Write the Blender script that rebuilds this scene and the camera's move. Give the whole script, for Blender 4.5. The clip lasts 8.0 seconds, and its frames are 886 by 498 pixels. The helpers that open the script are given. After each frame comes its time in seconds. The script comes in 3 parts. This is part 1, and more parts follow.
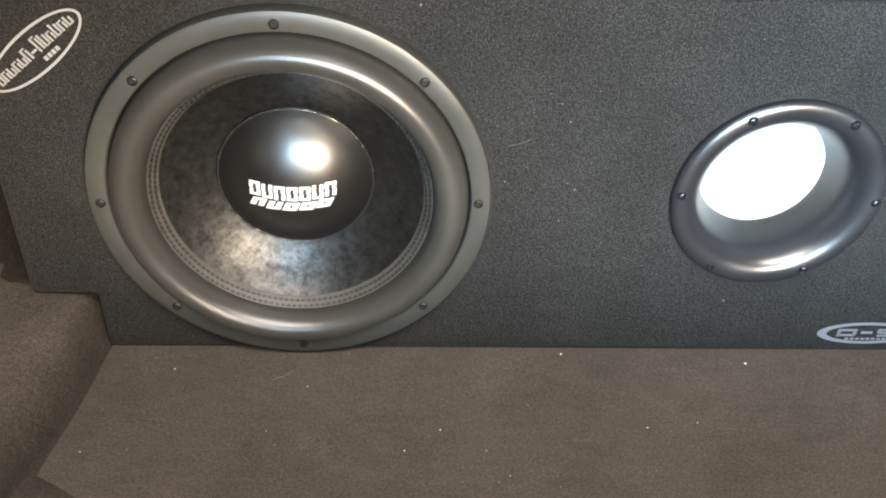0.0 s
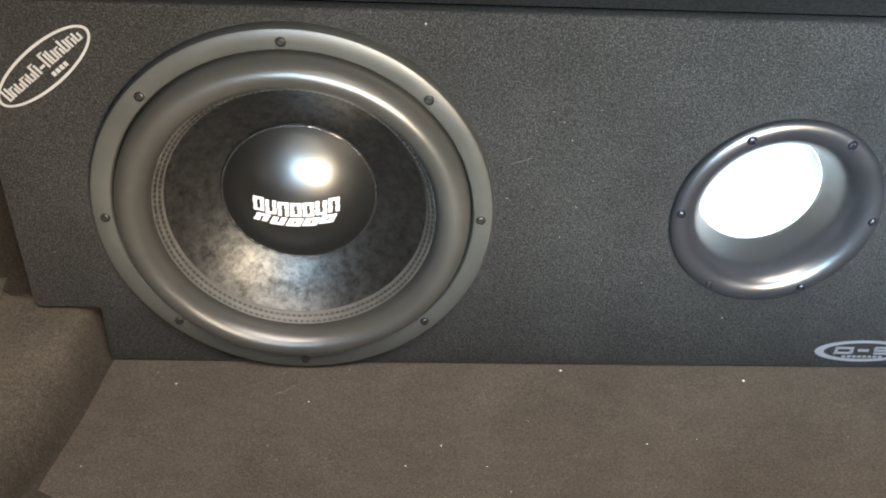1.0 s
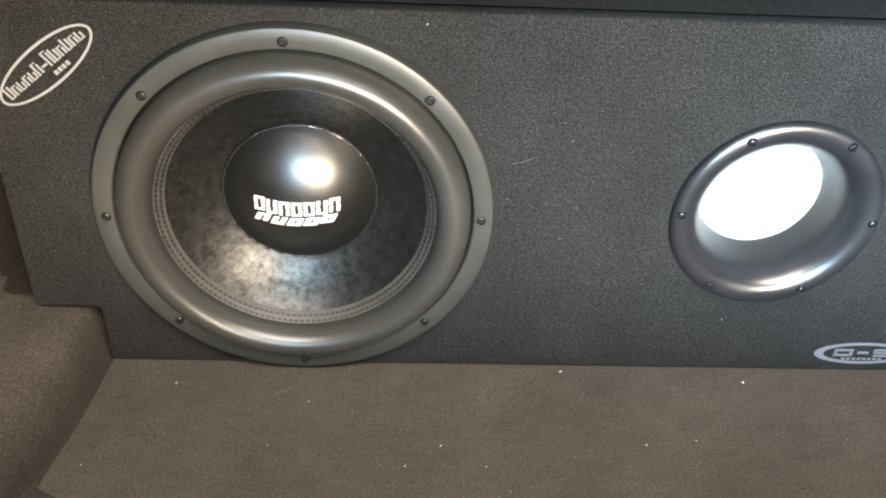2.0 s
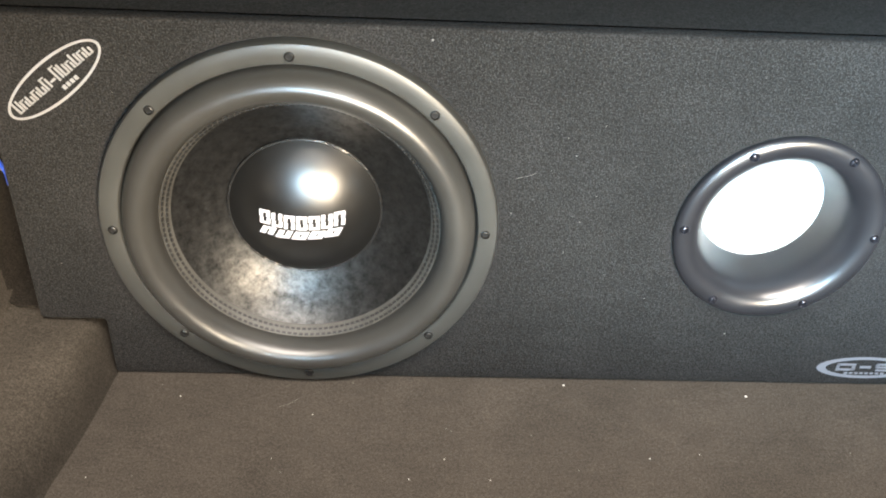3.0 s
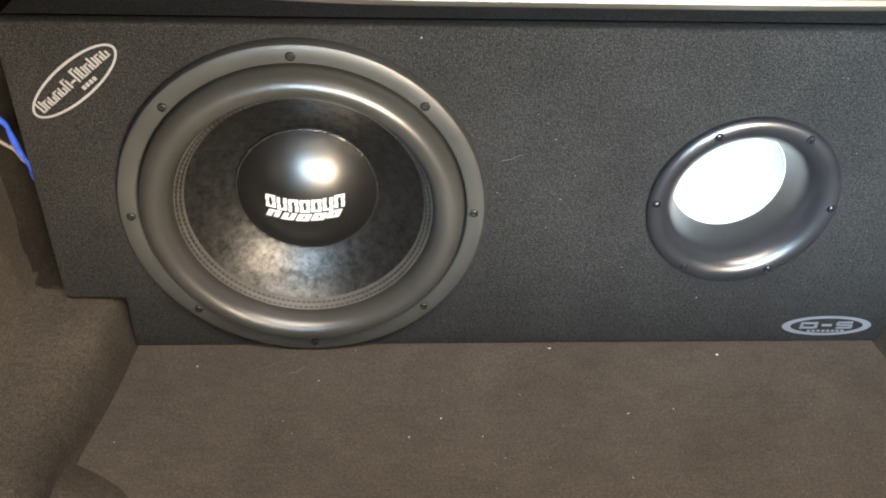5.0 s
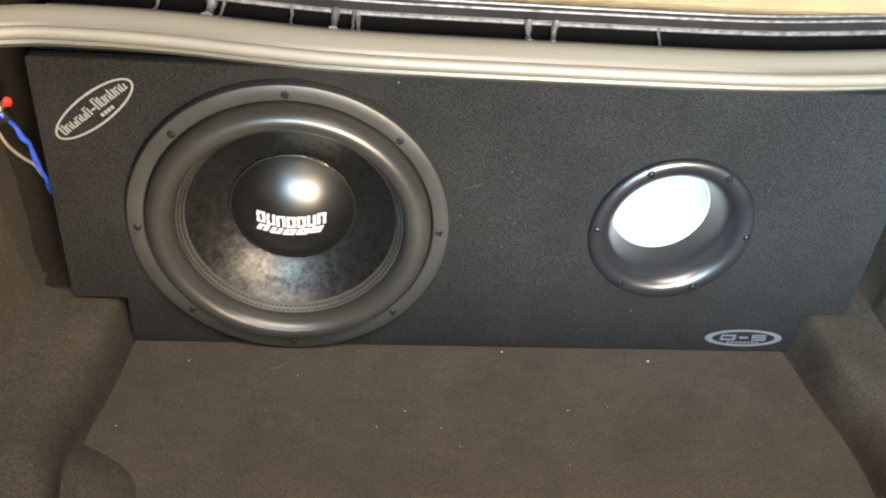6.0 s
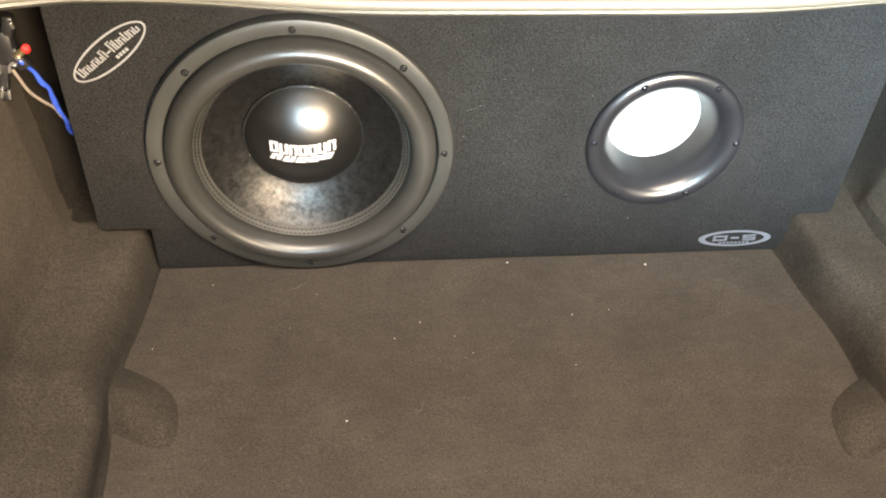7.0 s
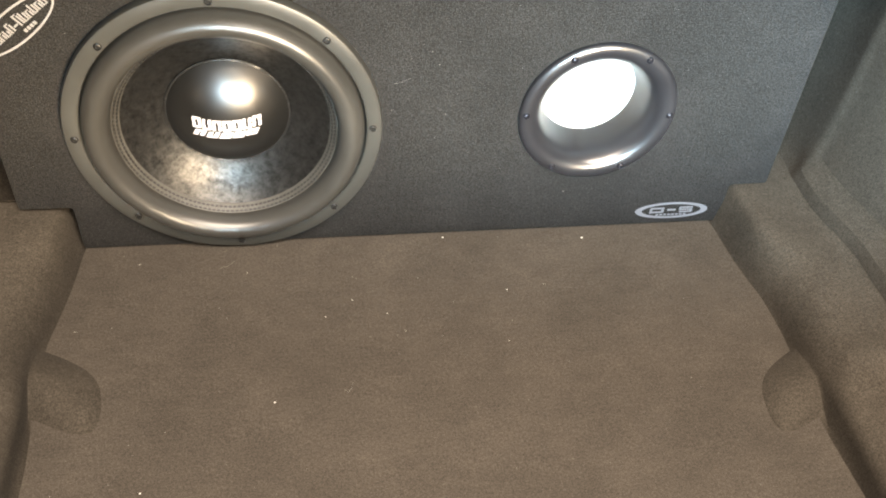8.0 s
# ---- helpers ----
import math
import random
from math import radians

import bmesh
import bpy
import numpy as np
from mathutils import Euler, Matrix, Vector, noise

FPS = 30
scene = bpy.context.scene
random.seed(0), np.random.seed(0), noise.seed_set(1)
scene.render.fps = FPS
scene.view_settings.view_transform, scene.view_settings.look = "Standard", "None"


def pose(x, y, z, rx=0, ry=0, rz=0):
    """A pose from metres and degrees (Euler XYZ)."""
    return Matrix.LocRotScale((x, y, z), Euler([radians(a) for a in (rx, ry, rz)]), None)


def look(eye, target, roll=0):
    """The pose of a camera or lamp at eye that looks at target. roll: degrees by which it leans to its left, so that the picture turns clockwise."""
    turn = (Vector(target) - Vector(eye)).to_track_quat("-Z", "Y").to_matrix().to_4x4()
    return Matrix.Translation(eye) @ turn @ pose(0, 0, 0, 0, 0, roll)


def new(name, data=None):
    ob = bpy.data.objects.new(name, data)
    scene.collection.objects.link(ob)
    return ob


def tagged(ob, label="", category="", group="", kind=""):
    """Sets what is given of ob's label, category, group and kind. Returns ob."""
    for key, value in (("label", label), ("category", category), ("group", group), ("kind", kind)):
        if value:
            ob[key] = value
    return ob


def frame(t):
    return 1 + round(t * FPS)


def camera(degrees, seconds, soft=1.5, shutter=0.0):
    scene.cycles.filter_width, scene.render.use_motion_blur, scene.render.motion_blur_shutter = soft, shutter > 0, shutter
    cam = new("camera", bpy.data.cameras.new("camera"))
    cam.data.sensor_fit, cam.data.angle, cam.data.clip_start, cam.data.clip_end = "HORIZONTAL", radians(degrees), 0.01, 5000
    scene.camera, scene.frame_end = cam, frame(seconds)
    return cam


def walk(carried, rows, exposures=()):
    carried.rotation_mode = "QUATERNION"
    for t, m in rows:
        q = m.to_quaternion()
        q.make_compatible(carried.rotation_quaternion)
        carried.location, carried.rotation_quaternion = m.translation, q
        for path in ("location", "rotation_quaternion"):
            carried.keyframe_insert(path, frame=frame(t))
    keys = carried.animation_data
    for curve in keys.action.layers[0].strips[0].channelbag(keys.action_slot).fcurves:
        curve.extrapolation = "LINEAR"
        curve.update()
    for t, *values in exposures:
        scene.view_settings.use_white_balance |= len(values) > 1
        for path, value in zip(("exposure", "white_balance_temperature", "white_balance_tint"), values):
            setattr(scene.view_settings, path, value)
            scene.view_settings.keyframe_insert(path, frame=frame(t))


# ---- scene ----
cam = camera(51.75, 8.0, soft=2.0)
# seconds, eye x, y, z in metres, turn about x, y, z in degrees
ROWS = [
    (0, 0.1166, -0.7782, 0.7116, 53.79, -1.76, -1.44),
    (0.5, 0.1078, -0.7805, 0.7125, 54.31, -2.12, -1.77),
    (1, 0.1065, -0.7857, 0.7133, 54.99, -2.28, -1.65),
    (1.2, 0.1075, -0.7866, 0.7085, 55.07, -2.63, -1.73),
    (2.3, 0.1033, -0.7893, 0.7124, 55.35, -2.44, -1.50),
    (2.5, 0.0993, -0.7900, 0.7121, 55.57, -2.58, -1.66),
    (3, 0.1018, -0.7929, 0.7139, 56.08, -2.56, -1.44),
    (3.5, 0.1020, -0.7900, 0.7114, 55.90, -2.38, -1.54),
    (4, 0.0999, -0.7865, 0.7109, 55.76, -1.99, -1.49),
    (4.2, 0.1033, -0.7896, 0.7111, 55.60, -1.90, -1.25),
    (5.3, 0.0930, -0.8868, 0.8106, 53.26, -2.20, -3.01),
    (5.5, 0.0849, -0.9137, 0.8310, 53.58, -2.91, -2.73),
    (5.6, 0.0920, -0.9268, 0.8440, 53.58, -2.52, -1.68),
    (5.7, 0.0940, -0.9371, 0.8557, 53.58, -2.40, -1.09),
    (5.8, 0.0856, -0.9468, 0.8599, 54.03, -3.13, -1.88),
    (5.9, 0.0818, -0.9522, 0.8697, 54.04, -3.90, -2.95),
    (6, 0.0824, -0.9595, 0.8781, 53.74, -4.50, -3.45),
    (6.1, 0.0792, -0.9665, 0.8863, 53.19, -4.29, -3.93),
    (6.2, 0.0712, -0.9710, 0.9019, 51.68, -3.72, -4.77),
    (6.3, 0.0660, -0.9924, 0.8943, 51.13, -3.09, -5.63),
    (6.4, 0.0584, -0.9988, 0.9069, 49.94, -3.23, -6.17),
    (6.5, 0.0602, -1.0014, 0.9142, 49.53, -3.52, -6.08),
    (6.7, 0.0592, -1.0115, 0.9284, 49.22, -3.36, -5.89),
    (7, 0.0558, -0.9999, 0.9302, 48.03, -2.65, -5.57),
    (7.2, 0.0629, -1.0033, 0.9295, 47.35, -2.01, -4.57),
    (7.3, 0.0645, -1.0013, 0.9290, 47.55, -2.38, -4.37),
    (7.5, 0.0773, -1.0054, 0.9352, 48.03, -3.00, -4.43),
    (7.7, 0.0921, -1.0019, 0.9377, 47.29, -2.96, -5.40),
    (7.8, 0.1015, -0.9975, 0.9345, 46.56, -3.02, -5.83),
    (8, 0.1068, -0.9808, 0.9298, 45.97, -3.56, -7.53),
]
EXPOSURES = [(0.0, 0.02, 6050, 13.5), (1.2, 0.05, 6050, 13.5), (2.5, 0.2, 6070, 13.5), (3.0, 0.28, 6070, 13.5), (3.5, 0.16, 6070, 13.5), (4.2, 0.05, 6100, 14), (5.5, -0.25, 6290, 15.5), (6.1, -0.3, 6310, 15.5), (6.5, 0.08, 6860, 17), (7.0, 0.16, 6640, 15.5), (7.5, 0.16, 6380, 15), (8.0, 0.45, 6690, 15)]
walk(cam, [(t, pose(*row)) for t, *row in ROWS], EXPOSURES)

# ---- light: unseen cool and warm keys behind the open boot, an added overhead fill, a dim warm room ----
world = bpy.data.worlds.new("garage_air")
scene.world = world
world.use_nodes = True
world.node_tree.nodes["Background"].inputs["Color"].default_value = (1.0, 0.88, 0.72, 1)
world.node_tree.nodes["Background"].inputs["Strength"].default_value = 0.05


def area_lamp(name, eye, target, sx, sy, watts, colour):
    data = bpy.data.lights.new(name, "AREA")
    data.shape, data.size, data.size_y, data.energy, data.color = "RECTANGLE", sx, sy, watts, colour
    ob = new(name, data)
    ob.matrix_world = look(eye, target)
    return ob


def spot_lamp(name, eye, target, radius, watts, degrees, colour):
    data = bpy.data.lights.new(name, "SPOT")
    data.energy, data.spot_size, data.spot_blend, data.shadow_soft_size, data.color = watts, radians(degrees), 1.0, radius, colour
    ob = new(name, data)
    ob.matrix_world = look(eye, target)
    return ob


# keys stand for two unseen sources inferred from the dust cap's highlights
spot_lamp("cool_key", (0.44, -2.7, 1.15), (1.00, 0.0, 0.42), 0.70, 2800, 40, (0.58, 0.86, 1.0))
spot_lamp("warm_key", (0.98, -2.7, 0.88), (-0.06, 0.0, 0.62), 0.44, 1300, 50, (1.0, 0.80, 0.53))
# unseen fill added overhead to light the floor and leave ledge sides dark
area_lamp("overhead_fill", (0.30, -1.20, 1.76), (0.24, -0.30, 0.0), 1.4, 0.5, 114, (1.0, 0.88, 0.72))


# ---- materials ----
def nodes_of(name):
    mat = bpy.data.materials.new(name)
    mat.use_nodes = True
    return mat, mat.node_tree.nodes, mat.node_tree.links, mat.node_tree.nodes["Principled BSDF"]


def noise_node(n, l, scale, detail=3.0, rough=0.6, coord="Object"):
    tc = n.new("ShaderNodeTexCoord")
    t = n.new("ShaderNodeTexNoise")
    t.inputs["Scale"].default_value, t.inputs["Detail"].default_value, t.inputs["Roughness"].default_value = scale, detail, rough
    l.new(tc.outputs[coord], t.inputs["Vector"])
    return t


def ramp(n, l, fac, stops):
    r = n.new("ShaderNodeValToRGB")
    while len(r.color_ramp.elements) < len(stops):
        r.color_ramp.elements.new(0.5)
    for e, (p, c) in zip(r.color_ramp.elements, stops):
        e.position, e.color = p, (*c, 1)
    l.new(fac, r.inputs["Fac"])
    return r.outputs["Color"]


def mixed(n, l, a, b, fac, how="MULTIPLY"):
    m = n.new("ShaderNodeMix")
    m.data_type, m.blend_type = "RGBA", how
    m.inputs[0].default_value = fac
    l.new(a, m.inputs[6])
    l.new(b, m.inputs[7])
    return m.outputs[2]


def bumped(n, l, b, height, strength, distance):
    k = n.new("ShaderNodeBump")
    k.inputs["Strength"].default_value, k.inputs["Distance"].default_value = strength, distance
    l.new(height, k.inputs["Height"])
    l.new(k.outputs["Normal"], b.inputs["Normal"])
    return k


def carpet(name, dark, mid, light, fleck, coarse=240.0, relief=0.4, tuft=0.78):
    """Felted car carpet: speckled fibres in two sizes, soft blotches where it is brushed and dusty."""
    mat, n, l, b = nodes_of(name)
    fine = noise_node(n, l, coarse * 2.3, 2.0, 0.6)
    clump = noise_node(n, l, coarse, 3.0, 0.7)
    c1 = ramp(n, l, fine.outputs["Fac"], [(0.36, dark), (0.5, mid), (0.60, light), (0.70, fleck)])
    c2 = ramp(n, l, clump.outputs["Fac"], [(0.34, (tuft,) * 3), (0.5, (0.94,) * 3), (0.66, (1.10,) * 3)])
    big = noise_node(n, l, 7.0, 6.0, 0.7)
    c3 = ramp(n, l, big.outputs["Fac"], [(0.32, (0.72, 0.72, 0.72)), (0.68, (1.0, 1.0, 1.0))])
    lay = noise_node(n, l, 1.0, 4.0, 0.65)
    stretch = n.new("ShaderNodeMapping")
    stretch.inputs["Scale"].default_value = (26.0, 70.0, 70.0)
    l.new(n.new("ShaderNodeTexCoord").outputs["Object"], stretch.inputs["Vector"])
    l.new(stretch.outputs["Vector"], lay.inputs["Vector"])
    c4 = ramp(n, l, lay.outputs["Fac"], [(0.34, (0.93,) * 3), (0.66, (1.05,) * 3)])
    l.new(mixed(n, l, mixed(n, l, mixed(n, l, c1, c2, 1.0), c3, 1.0), c4, 1.0), b.inputs["Base Color"])
    b.inputs["Roughness"].default_value = 0.95
    b.inputs["Specular IOR Level"].default_value = 0.08
    b.inputs["Sheen Weight"].default_value, b.inputs["Sheen Roughness"].default_value = 0.015, 0.5
    bumped(n, l, b, fine.outputs["Fac"], relief, 0.002)
    return mat


def paint(name, colour, rough, metal=0.0, vary=0.12, scale=30.0, grain=0.15, grain_scale=500.0, coat=0.0, gloss=0.5):
    """A coated or moulded surface with slight unevenness of tone and gloss."""
    mat, n, l, b = nodes_of(name)
    t = noise_node(n, l, scale, 5.0, 0.65)
    lo, hi = tuple(c * (1 - vary) for c in colour), tuple(min(1, c * (1 + vary)) for c in colour)
    l.new(ramp(n, l, t.outputs["Fac"], [(0.3, lo), (0.7, hi)]), b.inputs["Base Color"])
    r = ramp(n, l, t.outputs["Fac"], [(0.3, (rough * 0.85,) * 3), (0.7, (min(1, rough * 1.15),) * 3)])
    l.new(r, b.inputs["Roughness"])
    b.inputs["Metallic"].default_value = metal
    b.inputs["Coat Weight"].default_value = coat
    b.inputs["Specular IOR Level"].default_value = gloss
    g = noise_node(n, l, grain_scale, 3.0, 0.6)
    bumped(n, l, b, g.outputs["Fac"], grain, 0.001)
    return mat


BOX_CARPET = carpet("charcoal box carpet", (0.0108, 0.0105, 0.0104), (0.0208, 0.0203, 0.0201), (0.033, 0.0323, 0.0320), (0.050, 0.0490, 0.0485), coarse=265.0, tuft=0.60)
FLOOR_CARPET = carpet("brown black floor carpet", (0.053, 0.0452, 0.0372), (0.0715, 0.0618, 0.0510), (0.083, 0.0725, 0.0606), (0.100, 0.0885, 0.075), coarse=250.0, relief=0.3)
LINER = carpet("grey brown side carpet", (0.042, 0.0357, 0.0285), (0.0580, 0.0500, 0.0402), (0.068, 0.0592, 0.0478), (0.082, 0.0716, 0.0587), coarse=230.0, relief=0.3)
# dark colour that stands in for shade in the gap beside the box
SIDE_SHADE = carpet("dark brown side shade", (0.012, 0.0100, 0.0078), (0.021, 0.0176, 0.0138), (0.030, 0.0252, 0.020), (0.040, 0.034, 0.027))
FELT = carpet("brown black felt", (0.006, 0.0044, 0.0031), (0.0115, 0.0084, 0.006), (0.018, 0.0135, 0.0098), (0.025, 0.019, 0.0145))
RING = paint("dark grey gasket rubber", (0.033, 0.0335, 0.031), 0.42, vary=0.12, scale=14, grain=0.10)
RUBBER = paint("black surround rubber", (0.030, 0.0292, 0.0268), 0.34, vary=0.18, scale=10, grain=0.10, grain_scale=700, gloss=0.65)
DARK = paint("black plastic", (0.012, 0.012, 0.013), 0.40, vary=0.2)
CAP = paint("satin black dust cap", (0.0045, 0.0043, 0.0040), 0.35, vary=0.06, scale=8, grain=0.01, gloss=1.0)
PORT = paint("satin black port plastic", (0.013, 0.013, 0.0155), 0.31, vary=0.12, scale=14, grain=0.012, grain_scale=600, gloss=1.0)
PVC = paint("white pipe plastic", (0.90, 0.90, 0.88), 0.35, vary=0.02)
WHITE = paint("white vinyl print", (0.22, 0.22, 0.225), 0.5, vary=0.06)
# the white print again, toned darker and bluer for the key light there
TONED_WHITE = paint("white print toned for the light", (0.135, 0.140, 0.160), 0.5, vary=0.06)
LOGO_WHITE = paint("white logo print", (0.55, 0.55, 0.57), 0.45, vary=0.03)
THREAD = paint("black thread", (0.006, 0.006, 0.006), 0.6, vary=0.2)
BAND = paint("grey cone edge band", (0.046, 0.044, 0.039), 0.50, vary=0.25, scale=60, grain=0.4)
GLUE = paint("glossy dried glue", (0.014, 0.014, 0.014), 0.30, vary=0.2, scale=200, gloss=0.6)
STEEL = paint("black bolt steel", (0.016, 0.016, 0.016), 0.32, metal=0.3, vary=0.2, scale=90)
CHROME = paint("bright trim metal", (0.085, 0.088, 0.094), 0.40, metal=0.3, vary=0.75, scale=140)
CLAMP_GLINT = paint("bright clamp and glint metal", (0.72, 0.71, 0.69), 0.22, metal=0.9, vary=0.25, scale=120)
BRASS = paint("dull brass", (0.30, 0.24, 0.14), 0.35, metal=0.8, vary=0.3, scale=120)
DARK_CHROME = paint("dark plated screw", (0.045, 0.045, 0.055), 0.36, metal=0.8, vary=0.4, scale=300)
CREAM = paint("cream car paint", (0.108, 0.103, 0.086), 0.38, vary=0.03, scale=6, grain=0.02, coat=0.0)
SEAL = paint("grey cream rubber seal", (0.098, 0.094, 0.080), 0.50, vary=0.05, scale=20)
DRAIN_SHADE = paint("near-black drain shade", (0.0015, 0.0015, 0.0015), 0.9, vary=0.3, scale=60, gloss=0.03)
SEALER = paint("grey body sealer", (0.038, 0.038, 0.040), 0.40, vary=0.5, scale=160)
TAN = paint("tan shelf fabric", (0.125, 0.086, 0.048), 0.85, vary=0.35, scale=9, grain=0.4)
RED = paint("red terminal cap", (0.75, 0.03, 0.025), 0.35, vary=0.05)
BLUE = paint("blue wire sleeve", (0.035, 0.085, 0.50), 0.30, vary=0.35, scale=60)
SILVER = paint("silver wire sleeve", (0.34, 0.29, 0.25), 0.30, metal=0.4, vary=0.15, scale=60)
LINT = paint("pale lint", (0.17, 0.16, 0.145), 0.8, vary=0.1)
CRUMB = paint("white crumb", (0.62, 0.60, 0.57), 0.8, vary=0.1)
PLASTER = paint("warm wall paint", (0.70, 0.60, 0.46), 0.8, vary=0.06, scale=2)
CEILING = paint("white ceiling paint", (0.75, 0.72, 0.66), 0.85, vary=0.04, scale=2)
CONCRETE = paint("grey concrete", (0.30, 0.28, 0.25), 0.8, vary=0.2, scale=3)


def cone_material():
    """Pressed black cone with a blotchy sheen."""
    mat, n, l, b = nodes_of("black pressed cone")
    t = noise_node(n, l, 125.0, 7.0, 0.74)
    l.new(ramp(n, l, t.outputs["Fac"], [(0.3, (0.003, 0.003, 0.003)), (0.7, (0.009, 0.0088, 0.0085))]), b.inputs["Base Color"])
    l.new(ramp(n, l, t.outputs["Fac"], [(0.36, (0.33,) * 3), (0.64, (0.42,) * 3)]), b.inputs["Roughness"])
    patch = noise_node(n, l, 85.0, 7.0, 0.78)
    l.new(ramp(n, l, patch.outputs["Fac"], [(0.34, (0.12,) * 3), (0.68, (0.80,) * 3)]), b.inputs["Specular IOR Level"])
    bumped(n, l, b, t.outputs["Fac"], 0.08, 0.002)
    return mat


CONE = cone_material()


def glass_material():
    mat, n, l, b = nodes_of("window glass")
    b.inputs["Base Color"].default_value = (0.85, 0.9, 0.87, 1)
    b.inputs["Transmission Weight"].default_value, b.inputs["Roughness"].default_value, b.inputs["IOR"].default_value = 1.0, 0.02, 1.45
    return mat


GLASS = glass_material()


# ---- builders ----
def mesh_of(name, bm, material, smooth=True):
    me = bpy.data.meshes.new(name)
    bmesh.ops.recalc_face_normals(bm, faces=bm.faces[:])
    bm.to_mesh(me)
    bm.free()
    me.materials.append(material)
    if smooth:
        me.polygons.foreach_set("use_smooth", [True] * len(me.polygons))
        me.set_sharp_from_angle(angle=radians(40))
    return me


def part(name, bm, material, parent=None, label="", smooth=True):
    ob = new(name, mesh_of(name, bm, material, smooth))
    ob.parent = parent
    if label:
        tagged(ob, label)
    return ob


def thing(name, at, label, category, group="", kind=""):
    ob = new(name)
    ob.empty_display_size = 0.05
    ob.location = at
    return tagged(ob, label, category, group, kind)


def lathe(profile, n=128, closed=False):
    """Turned round the y axis: profile of (radius, y)."""
    bm = bmesh.new()
    rings = []
    for r, y in profile:
        if r < 1e-6:
            rings.append([bm.verts.new((0, y, 0))])
        else:
            rings.append([bm.verts.new((r * math.cos(2 * math.pi * i / n), y, r * math.sin(2 * math.pi * i / n))) for i in range(n)])
    pairs = list(zip(rings, rings[1:])) + ([(rings[-1], rings[0])] if closed else [])
    for a, b in pairs:
        for i in range(n):
            j = (i + 1) % n
            if len(a) == 1:
                bm.faces.new((a[0], b[i], b[j]))
            elif len(b) == 1:
                bm.faces.new((a[i], a[j], b[0]))
            else:
                bm.faces.new((a[i], a[j], b[j], b[i]))
    return bm


def block(sx, sy, sz, bevel=0.002, at=(0, 0, 0), turn=None, seg=2):
    bm = bmesh.new()
    bmesh.ops.create_cube(bm, size=1, matrix=Matrix.Diagonal((sx, sy, sz, 1)))
    if bevel:
        bmesh.ops.bevel(bm, geom=bm.edges[:], offset=bevel, segments=seg, affect="EDGES", profile=0.5)
    if turn is not None:
        bm.transform(turn)
    bmesh.ops.translate(bm, verts=bm.verts[:], vec=at)
    return bm


def joined(*bms):
    out = bmesh.new()
    for b in bms:
        me = bpy.data.meshes.new("tmp")
        b.to_mesh(me)
        b.free()
        out.from_mesh(me)
        bpy.data.meshes.remove(me)
    return out


def smooth_path(points, steps=8):
    """Points of a rounded line through the given ones."""
    p = [Vector(q) for q in points]
    p = [2 * p[0] - p[1]] + p + [2 * p[-1] - p[-2]]
    out = []
    for i in range(1, len(p) - 2):
        for k in range(steps):
            t = k / steps
            out.append(0.5 * (2 * p[i] + (p[i + 1] - p[i - 1]) * t + (2 * p[i - 1] - 5 * p[i] + 4 * p[i + 1] - p[i + 2]) * t * t
                              + (3 * p[i] - p[i - 1] - 3 * p[i + 1] + p[i + 2]) * t ** 3))
    return out + [p[-2]]


def tube(points, radius, n=12, steps=8):
    """A round rod along a line; radius may be a function of the way, 0 to 1."""
    line = smooth_path(points, steps)
    bm = bmesh.new()
    rings, side = [], None
    for i, q in enumerate(line):
        d = (line[min(i + 1, len(line) - 1)] - line[max(i - 1, 0)]).normalized()
        side = (side - d * side.dot(d)).normalized() if side else d.orthogonal().normalized()
        up = d.cross(side)
        r = radius(i / (len(line) - 1)) if callable(radius) else radius
        rings.append([bm.verts.new(q + (side * math.cos(2 * math.pi * k / n) + up * math.sin(2 * math.pi * k / n)) * r) for k in range(n)])
    for a, b in zip(rings, rings[1:]):
        for k in range(n):
            bm.faces.new((a[k], a[(k + 1) % n], b[(k + 1) % n], b[k]))
    bm.faces.new(rings[0])
    bm.faces.new(rings[-1])
    return bm


def sweep(line, profile, closed=True):
    """A profile of (out, up) carried along a level line; out is to the right of the way."""
    bm = bmesh.new()
    rings = []
    for i, q in enumerate(line):
        d = line[min(i + 1, len(line) - 1)] - line[max(i - 1, 0)]
        d = Vector((d.x, d.y, 0)).normalized()
        right = Vector((d.y, -d.x, 0))
        rings.append([bm.verts.new(q + right * o + Vector((0, 0, u))) for o, u in profile])
    m = len(profile)
    for a, b in zip(rings, rings[1:]):
        for k in range(m if closed else m - 1):
            bm.faces.new((a[k], a[(k + 1) % m], b[(k + 1) % m], b[k]))
    if closed:
        bm.faces.new(rings[0])
        bm.faces.new(rings[-1])
    return bm


